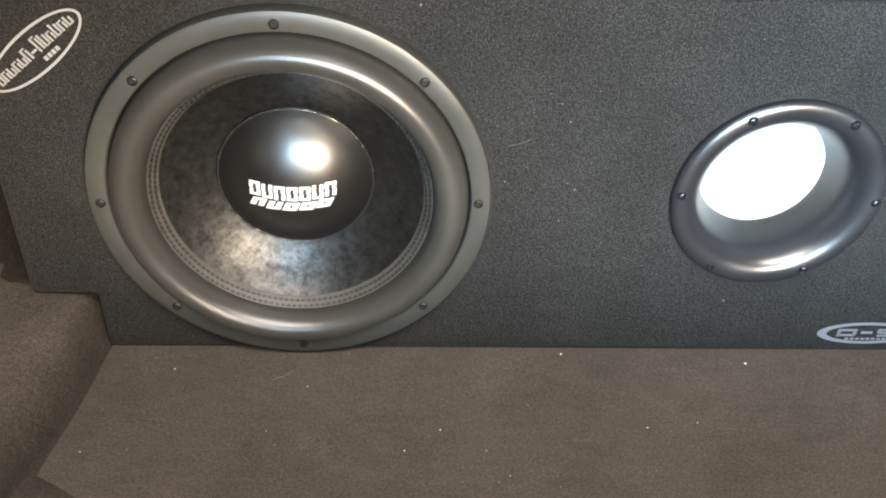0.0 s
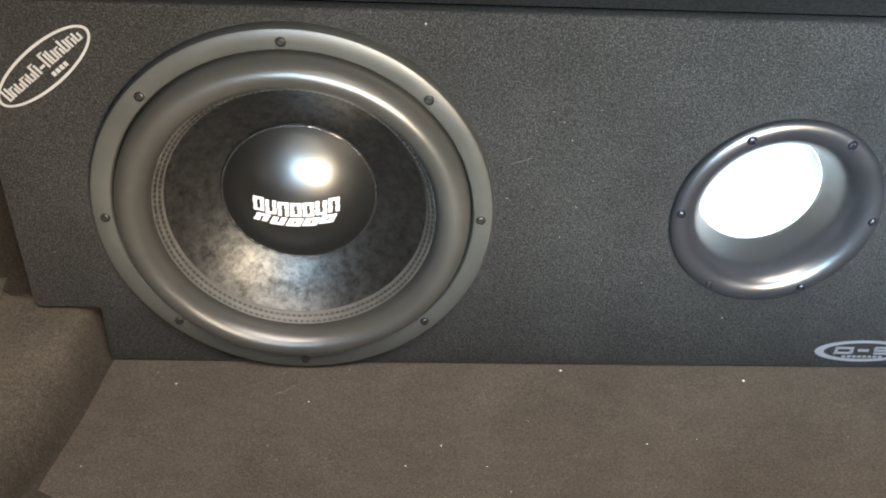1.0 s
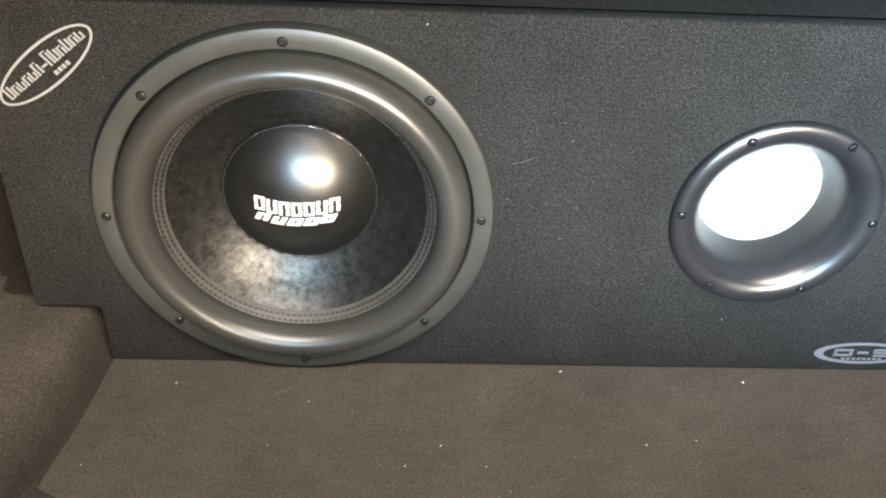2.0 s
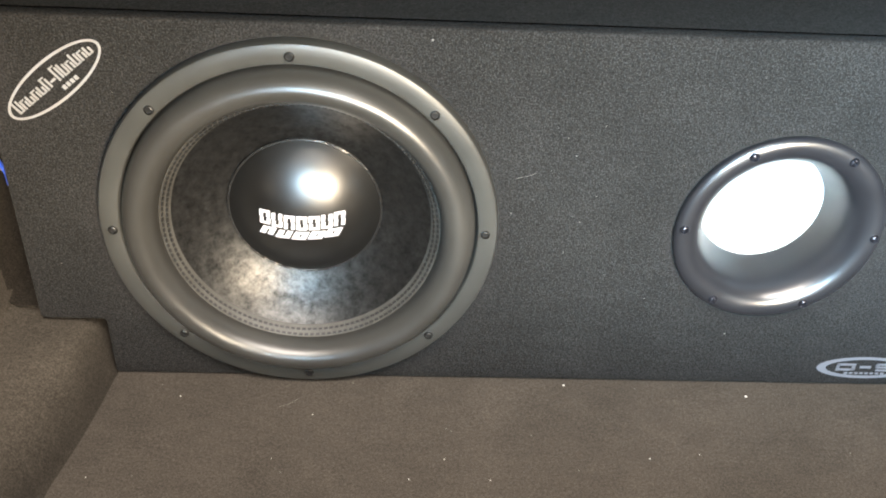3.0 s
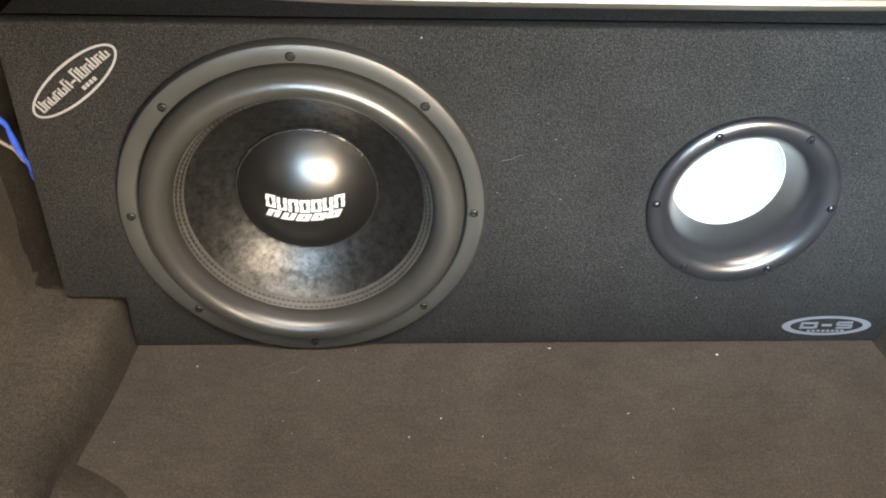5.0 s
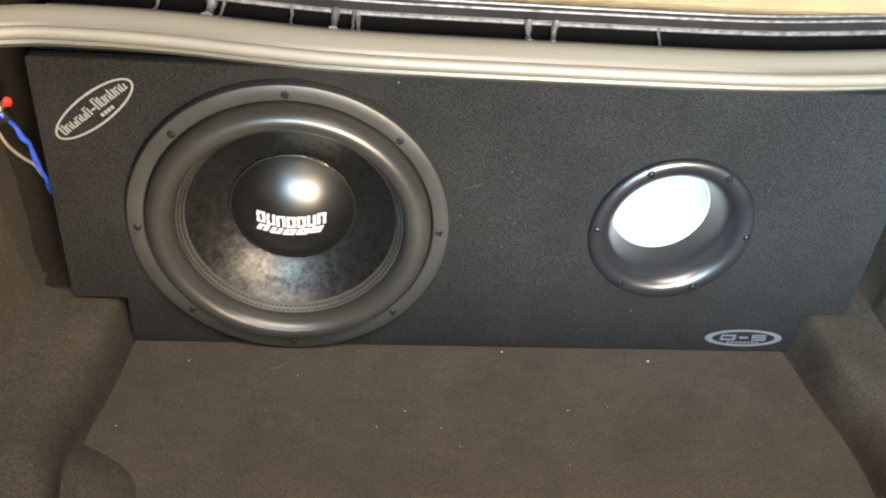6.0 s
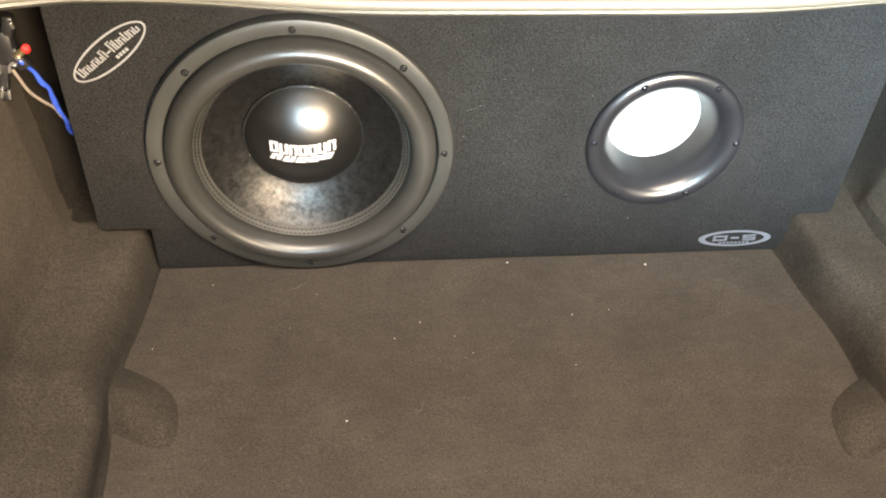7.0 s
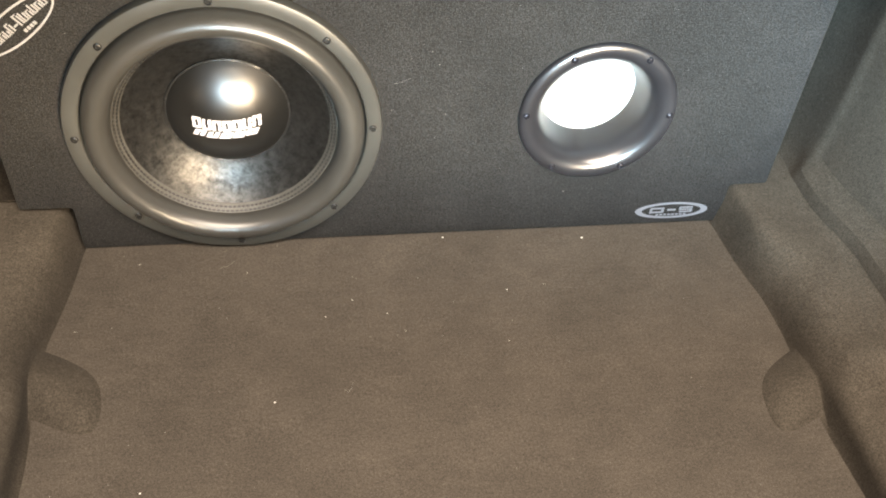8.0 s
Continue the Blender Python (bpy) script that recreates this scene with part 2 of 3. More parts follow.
def plate(outline, holes, y0, y1, bevel=0.0):
    """An upright plate from y0 to y1 with an outline of (x, z) and round holes (x, z, r)."""
    data = bpy.data.curves.new("plate", "CURVE")
    data.dimensions, data.fill_mode = "2D", "BOTH"
    data.extrude, data.bevel_depth, data.bevel_resolution = abs(y1 - y0) / 2 - bevel, bevel, 2
    data.offset = -bevel
    loops = [outline] + [[(hx + r * math.cos(2 * math.pi * i / 96), hz + r * math.sin(2 * math.pi * i / 96)) for i in range(96)] for hx, hz, r in holes]
    for pts in loops:
        s = data.splines.new("POLY")
        s.points.add(len(pts) - 1)
        for v, (x, z) in zip(s.points, pts):
            v.co = (x, z, 0, 1)
        s.use_cyclic_u = True
    ob = new("plate", data)
    dg = bpy.context.evaluated_depsgraph_get()
    me = bpy.data.meshes.new_from_object(ob.evaluated_get(dg))
    bm = bmesh.new()
    bm.from_mesh(me)
    bm.transform(Matrix.Translation((0, (y0 + y1) / 2, 0)) @ Matrix.Rotation(radians(90), 4, "X"))
    bmesh.ops.remove_doubles(bm, verts=bm.verts[:], dist=1e-5)
    bpy.data.objects.remove(ob)
    bpy.data.meshes.remove(me)
    return bm


MID = 0.248  # the middle of the boot
SUB = (0.0, 0.0, 0.2076)
PORT_AT = (0.4937, 0.0, 0.2144)

# ---- the closed garage round the car ----
def wall(name, sx, sy, sz, at, material, label):
    ob = part(name, block(sx, sy, sz, 0), material, None, label, False)
    ob.location = at
    return tagged(ob, label, "wall" if "wall" in name else name.split("_")[-1], kind="structure")


wall("ground", 8.4, 9.4, 0.1, (0.2, -0.6, -0.80), CONCRETE, "grey concrete garage floor under the car")
wall("ceiling", 8.4, 9.4, 0.1, (0.2, -0.6, 1.90), CEILING, "plain white painted garage ceiling")
wall("wall_north", 8.4, 0.1, 2.6, (0.2, 4.15, 0.55), PLASTER, "plain warm painted garage wall")
wall("wall_south", 8.4, 0.1, 2.6, (0.2, -5.35, 0.55), PLASTER, "plain warm painted garage wall")
wall("wall_west", 0.1, 9.4, 2.6, (-4.05, -0.6, 0.55), PLASTER, "plain warm painted garage wall")
wall("wall_east", 0.1, 9.4, 2.6, (4.45, -0.6, 0.55), PLASTER, "plain warm painted garage wall")

# ---- the boot: floor, side liners, shelf, seat back, rear panel ----
def floor_half(y, s):
    """Half width of the flat floor at depth y; s is -1 or 1 for the side."""
    return 0.474 + 0.021 * min(1.0, max(0.0, -y / 0.17)) ** 0.7 + 0.004 * math.sin(y * 21)


def blend(a, b, t):
    t = min(1.0, max(0.0, t))
    t = t * t * (3 - 2 * t)
    return a + (b - a) * t


def mound(u, q):
    """Height of the soft hump in the carpet where the ledge ends; q is the depth towards the rear."""
    t = min(1.0, max(0.0, (u - 0.398) / 0.092))
    high = 0.028 * (1 - (1 - t) ** 2.4)
    foot, crest = 0.158 + 0.045 * (1 - t), 0.298 - 0.053 * t
    return high * (blend(0, 1, (q - foot) / (crest - foot)) if q < crest else 1 - blend(0, 1, (q - crest) / 0.060))


def liner_bm(s):
    """The carpeted side of the boot: a low ledge over the wheel arch, a soft hump behind it and a wall."""
    bm = bmesh.new()
    shift, inset = (0.0, 0.0) if s < 0 else (-0.072, -0.010)
    rows = []
    ys = [0.50 - 0.01 * i for i in range(122)]
    for y in ys:
        w = floor_half(y, s)
        q = -(y - shift)
        A = [(w - 0.004, -0.012), (w - 0.001, 0.025), (w + 0.004, 0.052), (w + 0.008, 0.065), (w + 0.016, 0.0710), (w + 0.042, 0.0725), (w + 0.084, 0.0725),
             (w + 0.102, 0.0770), (w + 0.112, 0.100), (w + 0.121, 0.145), (w + 0.126, 0.21), (w + 0.132, 0.31), (w + 0.140, 0.43), (w + 0.15, 0.545)]
        worn = blend(0, 1, (q - 0.01) / 0.09)  # the shoulder of the ledge grows rounder away from the box
        soft = [(w - 0.004, -0.012), (w - 0.002, 0.016), (w + 0.005, 0.039), (w + 0.015, 0.055), (w + 0.029, 0.0655), (w + 0.052, 0.0712), (w + 0.085, 0.0725)]
        A[:7] = [(a[0] + (b[0] - a[0]) * worn, a[1] + (b[1] - a[1]) * worn) for a, b in zip(A, soft)]
        C = [(0.490, -0.012), (0.490, 0.018), (0.489, 0.037), (0.495, 0.050), (0.505, 0.057), (0.527, 0.060), (0.560, 0.062),
             (0.582, 0.072), (0.598, 0.096), (0.608, 0.130), (0.614, 0.17), (0.622, 0.21), (0.630, 0.25), (0.64, 0.28)]
        row = []
        for i in range(12):
            u = 0.380 + (w - 0.010 - 0.380) * i / 11
            row.append(bm.verts.new((MID + s * u, y, -0.014 + mound(u + inset, q) * 1.06 + 0.011 * min(1.0, mound(u + inset, q) / 0.009))))
        for k, (a, c) in enumerate(zip(A, C)):
            t = (q - 0.18 - 0.10 * max(0.0, (k - 6) / 7)) / 0.13
            u, z = blend(a[0], c[0], t), blend(a[1], c[1], t)
            h = mound(u + inset, q)
            z = 0.5 * (z + h + math.sqrt((z - h) ** 2 + 0.00012)) - (0.005 if k < 1 else 0.0005)
            if 3 < k < 10:
                z += 0.010 * math.exp(-((q - 0.262) / 0.030) ** 2)
            if s > 0 and 7 < k < 10:  # folded carpet edge along the foot of the wall
                fold = blend(0, 1, (q + 0.10) / 0.05) * (1 - blend(0, 1, (q - 0.20) / 0.06))
                u += fold * (-0.014 if k == 8 else 0.004)
                z += fold * (0.004 if k == 8 else -0.026)
            wob = 0.004 * noise.noise((y * 9 + s * 7, z * 9, 3.1)) if k > 1 else 0.0
            row.append(bm.verts.new((MID + s * (u + wob), y, z + (wob if 2 < k < 9 else 0))))
        out = MID + s * 0.70
        row.append(bm.verts.new((out, y, row[-1].co.z + 0.002)))
        row.append(bm.verts.new((out, y, -0.03)))
        rows.append(row)
    for a, b in zip(rows, rows[1:]):
        for k in range(len(a) - 1):
            bm.faces.new((a[k], a[k + 1], b[k + 1], b[k]))
    bm.faces.new(rows[0])
    bm.faces.new(rows[-1])
    return bm


for s, nm in ((-1, "wall_liner_1"), (1, "wall_liner_2")):
    ob = part(nm, liner_bm(s), LINER)
    m = ob.modifiers.new("round", "SUBSURF")
    m.levels = m.render_levels = 1
    tagged(ob, "moulded grey brown carpet lining over the wheel arch", "boot lining", kind="structure")


def cavity_shade_bm(s):
    """Dark sheet for the shade in the cavity beside the box, where the side carpet stops short of it."""
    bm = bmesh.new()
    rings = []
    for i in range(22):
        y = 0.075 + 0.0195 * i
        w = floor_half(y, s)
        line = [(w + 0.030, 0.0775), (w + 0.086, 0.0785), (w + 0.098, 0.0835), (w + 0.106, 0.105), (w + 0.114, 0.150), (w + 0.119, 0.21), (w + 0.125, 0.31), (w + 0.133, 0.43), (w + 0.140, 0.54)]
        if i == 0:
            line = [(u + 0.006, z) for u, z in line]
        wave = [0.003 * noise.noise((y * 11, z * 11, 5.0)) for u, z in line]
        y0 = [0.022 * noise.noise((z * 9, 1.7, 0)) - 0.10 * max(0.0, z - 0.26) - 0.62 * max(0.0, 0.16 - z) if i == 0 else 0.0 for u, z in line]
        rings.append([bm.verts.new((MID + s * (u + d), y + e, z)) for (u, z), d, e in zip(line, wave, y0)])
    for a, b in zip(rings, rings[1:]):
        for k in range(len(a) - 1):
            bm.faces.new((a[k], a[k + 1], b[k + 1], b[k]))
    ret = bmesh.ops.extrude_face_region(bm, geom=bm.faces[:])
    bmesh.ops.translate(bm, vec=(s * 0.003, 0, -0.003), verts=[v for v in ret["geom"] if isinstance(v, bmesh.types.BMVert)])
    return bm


tagged(part("cavity_shade", cavity_shade_bm(-1), SIDE_SHADE), "dark brown sheet for the shade in the cavity beside the speaker box", "boot lining", kind="structure")


def floor_bm():
    bm = bmesh.new()
    nx, ny = 90, 90
    grid = []
    for j in range(ny + 1):
        y = 0.5 - 1.22 * j / ny
        row = []
        for i in range(nx + 1):
            x = MID + (2 * i / nx - 1) * (floor_half(y, 1) - 0.0098)
            row.append(bm.verts.new((x, y, 0.0008 * noise.noise((x * 14, y * 14, 0)) if y < -0.01 else 0.0)))
        grid.append(row)
    for a, b in zip(grid, grid[1:]):
        for i in range(nx):
            bm.faces.new((a[i], a[i + 1], b[i + 1], b[i]))
    ret = bmesh.ops.extrude_face_region(bm, geom=bm.faces[:])
    bmesh.ops.translate(bm, vec=(0, 0, -0.02), verts=[v for v in ret["geom"] if isinstance(v, bmesh.types.BMVert)])
    return bm


tagged(part("floor", floor_bm(), FLOOR_CARPET), "worn brown black carpet on the boot floor", "floor", kind="structure")
tagged(part("seat_back", block(1.4, 0.06, 0.72, 0.015, (MID, 0.53, 0.30)), FELT), "dark felt back of the rear seat", "seat back", kind="structure")
tagged(part("shelf", block(1.4, 0.73, 0.03, 0.008, (MID, 0.18, 0.575)), FELT), "dark underside of the rear parcel shelf", "shelf", kind="structure")
# rear panel is out of view, its height set to shade the lower box
tagged(part("rear_panel", block(1.4, 0.05, 0.32, 0.014, (MID, -0.745, 0.130)), LINER), "unseen carpeted rear panel, raised to shade the lower box", "panel", kind="structure")

# plain outer panels that close the car round the boot; the rear one also shades
for nm, sx, sy, sz, at in (("body_panel_1", 0.02, 2.0, 1.25, (MID - 0.715, 0.22, -0.125)), ("body_panel_2", 0.02, 2.0, 1.25, (MID + 0.715, 0.22, -0.125)),
                           ("body_panel_3", 1.41, 0.02, 1.03, (MID, -0.785, -0.235)), ("body_panel_4", 1.41, 0.02, 1.25, (MID, 1.21, -0.125))):
    tagged(part(nm, block(sx, sy, sz, 0.006, at), CREAM), "plain cream painted outer body panel round the boot", "car body", kind="structure")

# ---- speaker box ----
X0, X1, TOP = -0.288, 0.784, 0.4205
NL, NR, NH = -0.2185, 0.7265, 0.0775
OUT = [(NL, 0.001), (NR, 0.001), (NR, NH - 0.004), (X1, NH - 0.004), (X1, TOP), (X0, TOP), (X0, NH), (NL, NH)]
box = thing("speaker_box", (MID, 0.2, 0), "charcoal carpeted speaker box with notched lower corners on the boot floor", "speaker box")
BOX_INV = Matrix.Translation((-MID, -0.2, 0))


def box_part(name, bm, material, label=""):
    bm.transform(BOX_INV)
    return part(name, bm, material, box, label)


def rounded(outline, r, steps=4):
    """The outline with its corners cut round."""
    pts = []
    m = len(outline)
    for i in range(m):
        a, b, c = (Vector(outline[k % m]) for k in (i - 1, i, i + 1))
        u, v = (a - b).normalized() * r, (c - b).normalized() * r
        for k in range(steps + 1):
            t = k / steps
            pts.append(tuple((b + u) * (1 - t) ** 2 + 2 * b * t * (1 - t) + (b + v) * t * t))
    return pts


box_part("front_panel", plate(rounded(OUT, 0.006), [(SUB[0], SUB[2], 0.178), (PORT_AT[0], PORT_AT[2], 0.094)], 0.0, 0.02, 0.003), BOX_CARPET, "charcoal carpeted front with two round cutouts")


def carcass():
    bm = bmesh.new()
    pts = rounded(OUT, 0.006)
    a = [bm.verts.new((x, 0.0205, z)) for x, z in pts]
    b = [bm.verts.new((x, 0.42, z)) for x, z in pts]
    for i in range(len(pts)):
        j = (i + 1) % len(pts)
        bm.faces.new((a[i], a[j], b[j], b[i]))
    bm.faces.new(b)
    return bm


box_part("carcass", carcass(), BOX_CARPET)

# ---- subwoofer ----
sub = thing("subwoofer", SUB, "large round black subwoofer with thick rubber surround in box front", "speaker")
part("frame_ring", lathe([(0.1785, 0.012), (0.1785, -0.0125), (0.180, -0.0152), (0.183, -0.0162), (0.195, -0.0162), (0.1984, -0.0148), (0.2000, -0.0110), (0.2000, -0.0005), (0.186, -0.0005), (0.186, 0.012)], 160, True), RING, sub, "dark grey flat gasket ring")


def surround_profile():
    pts = [(0.1785, 0.006), (0.1775, -0.002)]
    c, rx, ry, base = 0.1593, 0.0178, 0.0265, -0.0080
    for i in range(25):
        a = math.pi * i / 24
        pts.append((c + rx * math.cos(a), base - ry * math.sin(a)))
    return pts + [(0.1410, -0.0078), (0.1395, -0.0055)]


part("surround", lathe(surround_profile(), 160), RUBBER, sub, "wide black rubber half-roll surround")
part("cone_edge", lathe([(0.1412, -0.0040), (0.1416, -0.0092), (0.1407, -0.0097), (0.1336, -0.0012), (0.1322, 0.0012)], 160), BAND, sub, "grey stitched edge band")
CONE_R0, CONE_R1, CONE_Y = 0.1338, 0.079, 0.0002


def cone_y(r):
    """Depth of the cone at radius r: steep at its edge, flatter towards the dust cap."""
    d = CONE_R0 - r
    return CONE_Y + 0.90 * d - 0.5 * (0.90 - 0.38) * d * d / (CONE_R0 - CONE_R1)


part("cone", lathe([(CONE_R0 - (CONE_R0 - CONE_R1) * i / 14, cone_y(CONE_R0 - (CONE_R0 - CONE_R1) * i / 14)) for i in range(15)] + [(0.06, 0.05), (0.0, 0.07)], 160), CONE, sub, "black pressed cone with a blotchy sheen")
DOME_R, DOME_H, DOME_Y = 0.0795, 0.034, 0.032
DOME_S = (DOME_R ** 2 + DOME_H ** 2) / (2 * DOME_H)


def dome_y(x, z, lift=0.0):
    return DOME_Y - DOME_H + DOME_S - math.sqrt((DOME_S + lift) ** 2 - x * x - z * z)


part("dust_cap", lathe([(DOME_R * math.sin(i / 24 * math.pi / 2), dome_y(DOME_R * math.sin(i / 24 * math.pi / 2), 0)) for i in range(25)] + [(DOME_R + 0.0015, DOME_Y + 0.004)], 128), CAP, sub, "smooth satin black domed dust cap")


def bead():
    bm = lathe([(DOME_R + 0.0005 + 0.0012 * math.cos(a), DOME_Y - 0.0002 + 0.0012 * math.sin(a)) for a in [2 * math.pi * i / 8 for i in range(8)]], 420, True)
    for v in bm.verts:
        v.co += Vector(noise.noise_vector(v.co * 520)) * 0.0006
    return bm


part("glue_bead", bead(), GLUE, sub, "thin uneven glue bead")


def stitches():
    bm = bmesh.new()
    for row, (r, y) in enumerate(((0.1391, -0.0078), (0.1353, -0.0032))):
        n = 140
        for i in range(n):
            a = 2 * math.pi * (i + 0.5 * (row % 2)) / n
            m = Matrix.Rotation(-a, 4, "Y") @ Matrix.Translation((r - 0.0003, y - 0.0004, 0)) @ Matrix.Rotation(radians(-50), 4, "Z") @ Matrix.Diagonal((0.0024, 0.0012, 0.0042, 1))
            bmesh.ops.create_cube(bm, size=1, matrix=m)
    return bm


tagged(part("stitching", stitches(), THREAD, sub, "rows of black stitches"), kind="stuff")


def socket_bolt():
    """A round bolt head with a hollow."""
    return lathe([(0.0050, 0.0), (0.0049, -0.0010), (0.0043, -0.0019), (0.0036, -0.0022), (0.0032, -0.0004), (0.0, -0.0003)], 24)


bolt_mesh = mesh_of("mounting_bolt", socket_bolt(), STEEL)
for k in range(8):
    a = radians(90 - 45 * k + 0.7)
    ob = new("mounting_bolt", bolt_mesh)
    ob.parent, ob.location = sub, (0.187 * math.cos(a), -0.0160, 0.187 * math.sin(a))


def logo(rows):
    """Blocks of print laid on the dome: rows of (x0, x1, z0, z1, lean)."""
    bm = bmesh.new()
    for x0, x1, z0, z1, lean in rows:
        n = 4
        grid = []
        for j in range(n + 1):
            z = z0 + (z1 - z0) * j / n
            line = []
            for i in range(n + 1):
                x = x0 + (x1 - x0) * i / n + lean * (j / n - 0.5)
                line.append(bm.verts.new((x, dome_y(x, z, 0.0004), z)))
            grid.append(line)
        for a, b in zip(grid, grid[1:]):
            for i in range(n):
                bm.faces.new((a[i], a[i + 1], b[i + 1], b[i]))
    return bm


LOGO = []
for k in range(7):
    x = -0.0438 + k * 0.0127
    dip = 0.0030 * (1 - ((k - 3) / 3) ** 2)
    top, low, cut = 0.0128 - dip, -0.0034 - dip, 0.0046 - dip
    for dx in (0.0, 0.0073):
        LOGO += [(x + dx, x + dx + 0.0039, low, cut - 0.0004, 0.0006), (x + dx, x + dx + 0.0039, cut + 0.0004, top, 0.0006)]
    LOGO += [(x + 0.0038, x + 0.0074, top - 0.0030, top, 0.0002)] if k in (0, 2, 3, 4, 6) else []
    LOGO += [(x + 0.0038, x + 0.0074, low, low + 0.0030, 0.0002)] if k in (0, 1, 3, 4, 5) else []
for k in range(5):
    x = -0.0430 + k * 0.0168
    dip = 0.0024 * (1 - ((k - 2) / 2) ** 2)
    top, low = -0.0062 - dip, -0.0164 - dip
    LOGO += [(x, x + 0.0062, low, top, 0.005), (x + 0.0086, x + 0.0146, low, top, 0.005)]
    LOGO += [(x + 0.0070, x + 0.0112, top - 0.0030, top, 0.001)] if k != 1 else []
    LOGO += [(x + 0.0030, x + 0.0070, low, low + 0.0032, 0.001)] if k else []
part("logo", logo(LOGO), LOGO_WHITE, sub, "white printed logo blocks")

# ---- bass port ----
port = thing("bass_port", PORT_AT, "black flared bass port with a white pipe behind it", "port")
FLARE = [(0.1000, 0.0), (0.1092, -0.0005), (0.1098, -0.0030), (0.1082, -0.0064), (0.1040, -0.0086), (0.0980, -0.0090), (0.0918, -0.0074), (0.0865, -0.0036), (0.0815, 0.0024), (0.0772, 0.0100),
         (0.0737, 0.0190), (0.0706, 0.0295), (0.0681, 0.0415), (0.0668, 0.0545), (0.0700, 0.0550), (0.0740, 0.030), (0.0840, 0.010), (0.0930, 0.002)]
part("flange", lathe(FLARE, 160, True), PORT, port, "glossy black flared flange")
part("pipe", lathe([(0.0655, 0.0525), (0.0655, 0.34), (0.0695, 0.34), (0.0695, 0.0548)], 128, True), PVC, port, "white plastic pipe")


def phillips():
    head = lathe([(0.0050, 0.0), (0.0049, -0.0012), (0.0040, -0.0025), (0.0032, -0.0029), (0.0022, -0.0032), (0.0012, -0.0033), (0.0, -0.0034)], 24)
    for v in head.verts:  # pressed-in cross
        r = math.hypot(v.co.x, v.co.z)
        if r < 0.0035 and min(abs(v.co.x), abs(v.co.z)) < 0.0008:
            v.co.y += 0.0020
    return head


screw_mesh = mesh_of("screw", phillips(), DARK_CHROME)
for k in range(6):
    a = radians(120 - 60 * k - 1.6)
    ob = new("screw", screw_mesh)
    ob.parent = port
    ob.matrix_local = pose(0.1008 * math.cos(a), -0.0086, 0.1008 * math.sin(a), 0, 20 + 37 * k, 0)


# ---- stickers on the box ----
def ellipse_band(a, b, t, y0, n=96, t2=None):
    """A flat oval band of half axes a, b and width t."""
    t2 = t if t2 is None else t2
    bm = bmesh.new()
    rings = []
    for ra, rb, y in ((a, b, y0), (a, b, y0 - 0.0006), (a - t, b - t2, y0 - 0.0006), (a - t, b - t2, y0)):
        rings.append([bm.verts.new((ra * math.cos(2 * math.pi * i / n), y, rb * math.sin(2 * math.pi * i / n))) for i in range(n)])
    for p, q in zip(rings, rings[1:]):
        for i in range(n):
            j = (i + 1) % n
            bm.faces.new((p[i], p[j], q[j], q[i]))
    return bm


def bars(rows):
    return joined(*[block(w, 0.0006, h, 0, (x, -0.0004, z), Matrix.Rotation(radians(r), 4, "Y")) for x, z, w, h, r in rows])


st = thing("sticker", (-0.221, -0.0006, 0.358), "white oval outline sticker with small white print", "sticker", "stickers on the speaker box")
st.rotation_euler = (0, radians(-39.7), 0)
part("outline", ellipse_band(0.0600, 0.0196, 0.0025, 0.0), WHITE, st)
PRINT = []
for k in range(13):
    x = -0.0475 + 0.0079 * k
    tall = 0.015 if k in (0, 7) else (0.013 if k in (5, 8, 10) else 0.0095)
    if k == 6:
        PRINT += [(x, 0.0005, 0.006, 0.0022, 0)]
        continue
    z = 0.0008 + (tall - 0.0095) / 2
    PRINT += [(x - 0.0023, z, 0.0021, tall, 0), (x + 0.0023, z - 0.0012, 0.0021, tall - 0.003, 0)]
    PRINT += [(x, z + tall / 2 - 0.0008, 0.0048, 0.0014, 0)] if k % 2 else [(x, z - tall / 2 + 0.0008, 0.0048, 0.0014, 0)]
for k in range(4):
    PRINT += [(0.003 + 0.0052 * k, -0.0105, 0.0036, 0.0042, 0)]
part("print", bars(PRINT), WHITE, st, "small white print bars")

st = thing("sticker", (0.6445, -0.0006, 0.0283), "white and dark oval sticker with block print low on the box", "sticker", "stickers on the speaker box")
part("outline", ellipse_band(0.0575, 0.0158, 0.0105, 0.0, t2=0.0036), TONED_WHITE, st)
PRINT2 = [(-0.023, 0.0045, 0.022, 0.0030, 0), (-0.0325, 0.0, 0.0036, 0.0100, 0), (-0.023, -0.0030, 0.020, 0.0030, 0), (-0.014, -0.001, 0.004, 0.006, 0), (0.0, 0.001, 0.013, 0.0034, 0),
          (0.023, 0.0052, 0.020, 0.0028, 0), (0.0140, 0.003, 0.004, 0.005, 0), (0.023, 0.0008, 0.020, 0.0026, 0), (0.0315, -0.0015, 0.004, 0.005, 0), (0.023, -0.0036, 0.020, 0.0026, 0)]
PRINT2 += [(-0.021 + 0.0062 * k, -0.0084, 0.0042, 0.0026, 0) for k in range(8)]
part("print", bars(PRINT2), TONED_WHITE, st, "white block print, toned darker and bluer for the light")

# ---- opening of the boot: seal, painted edge, drain gap, rear window ----
half = [(-0.44, -0.72, 0.30), (-0.41, -0.56, 0.42), (-0.34, -0.40, 0.535), (-0.258, -0.306, 0.559), (-0.19, -0.277, 0.561), (-0.129, -0.274, 0.5615), (-0.064, -0.280, 0.562), (0.0, -0.290, 0.562), (0.066, -0.298, 0.562), (0.15, -0.3005, 0.562)]
half = [(x, y, z + 0.005) for x, y, z in half]
LIP = smooth_path(half + [(2 * MID - x, y, z) for x, y, z in reversed(half)], 6)
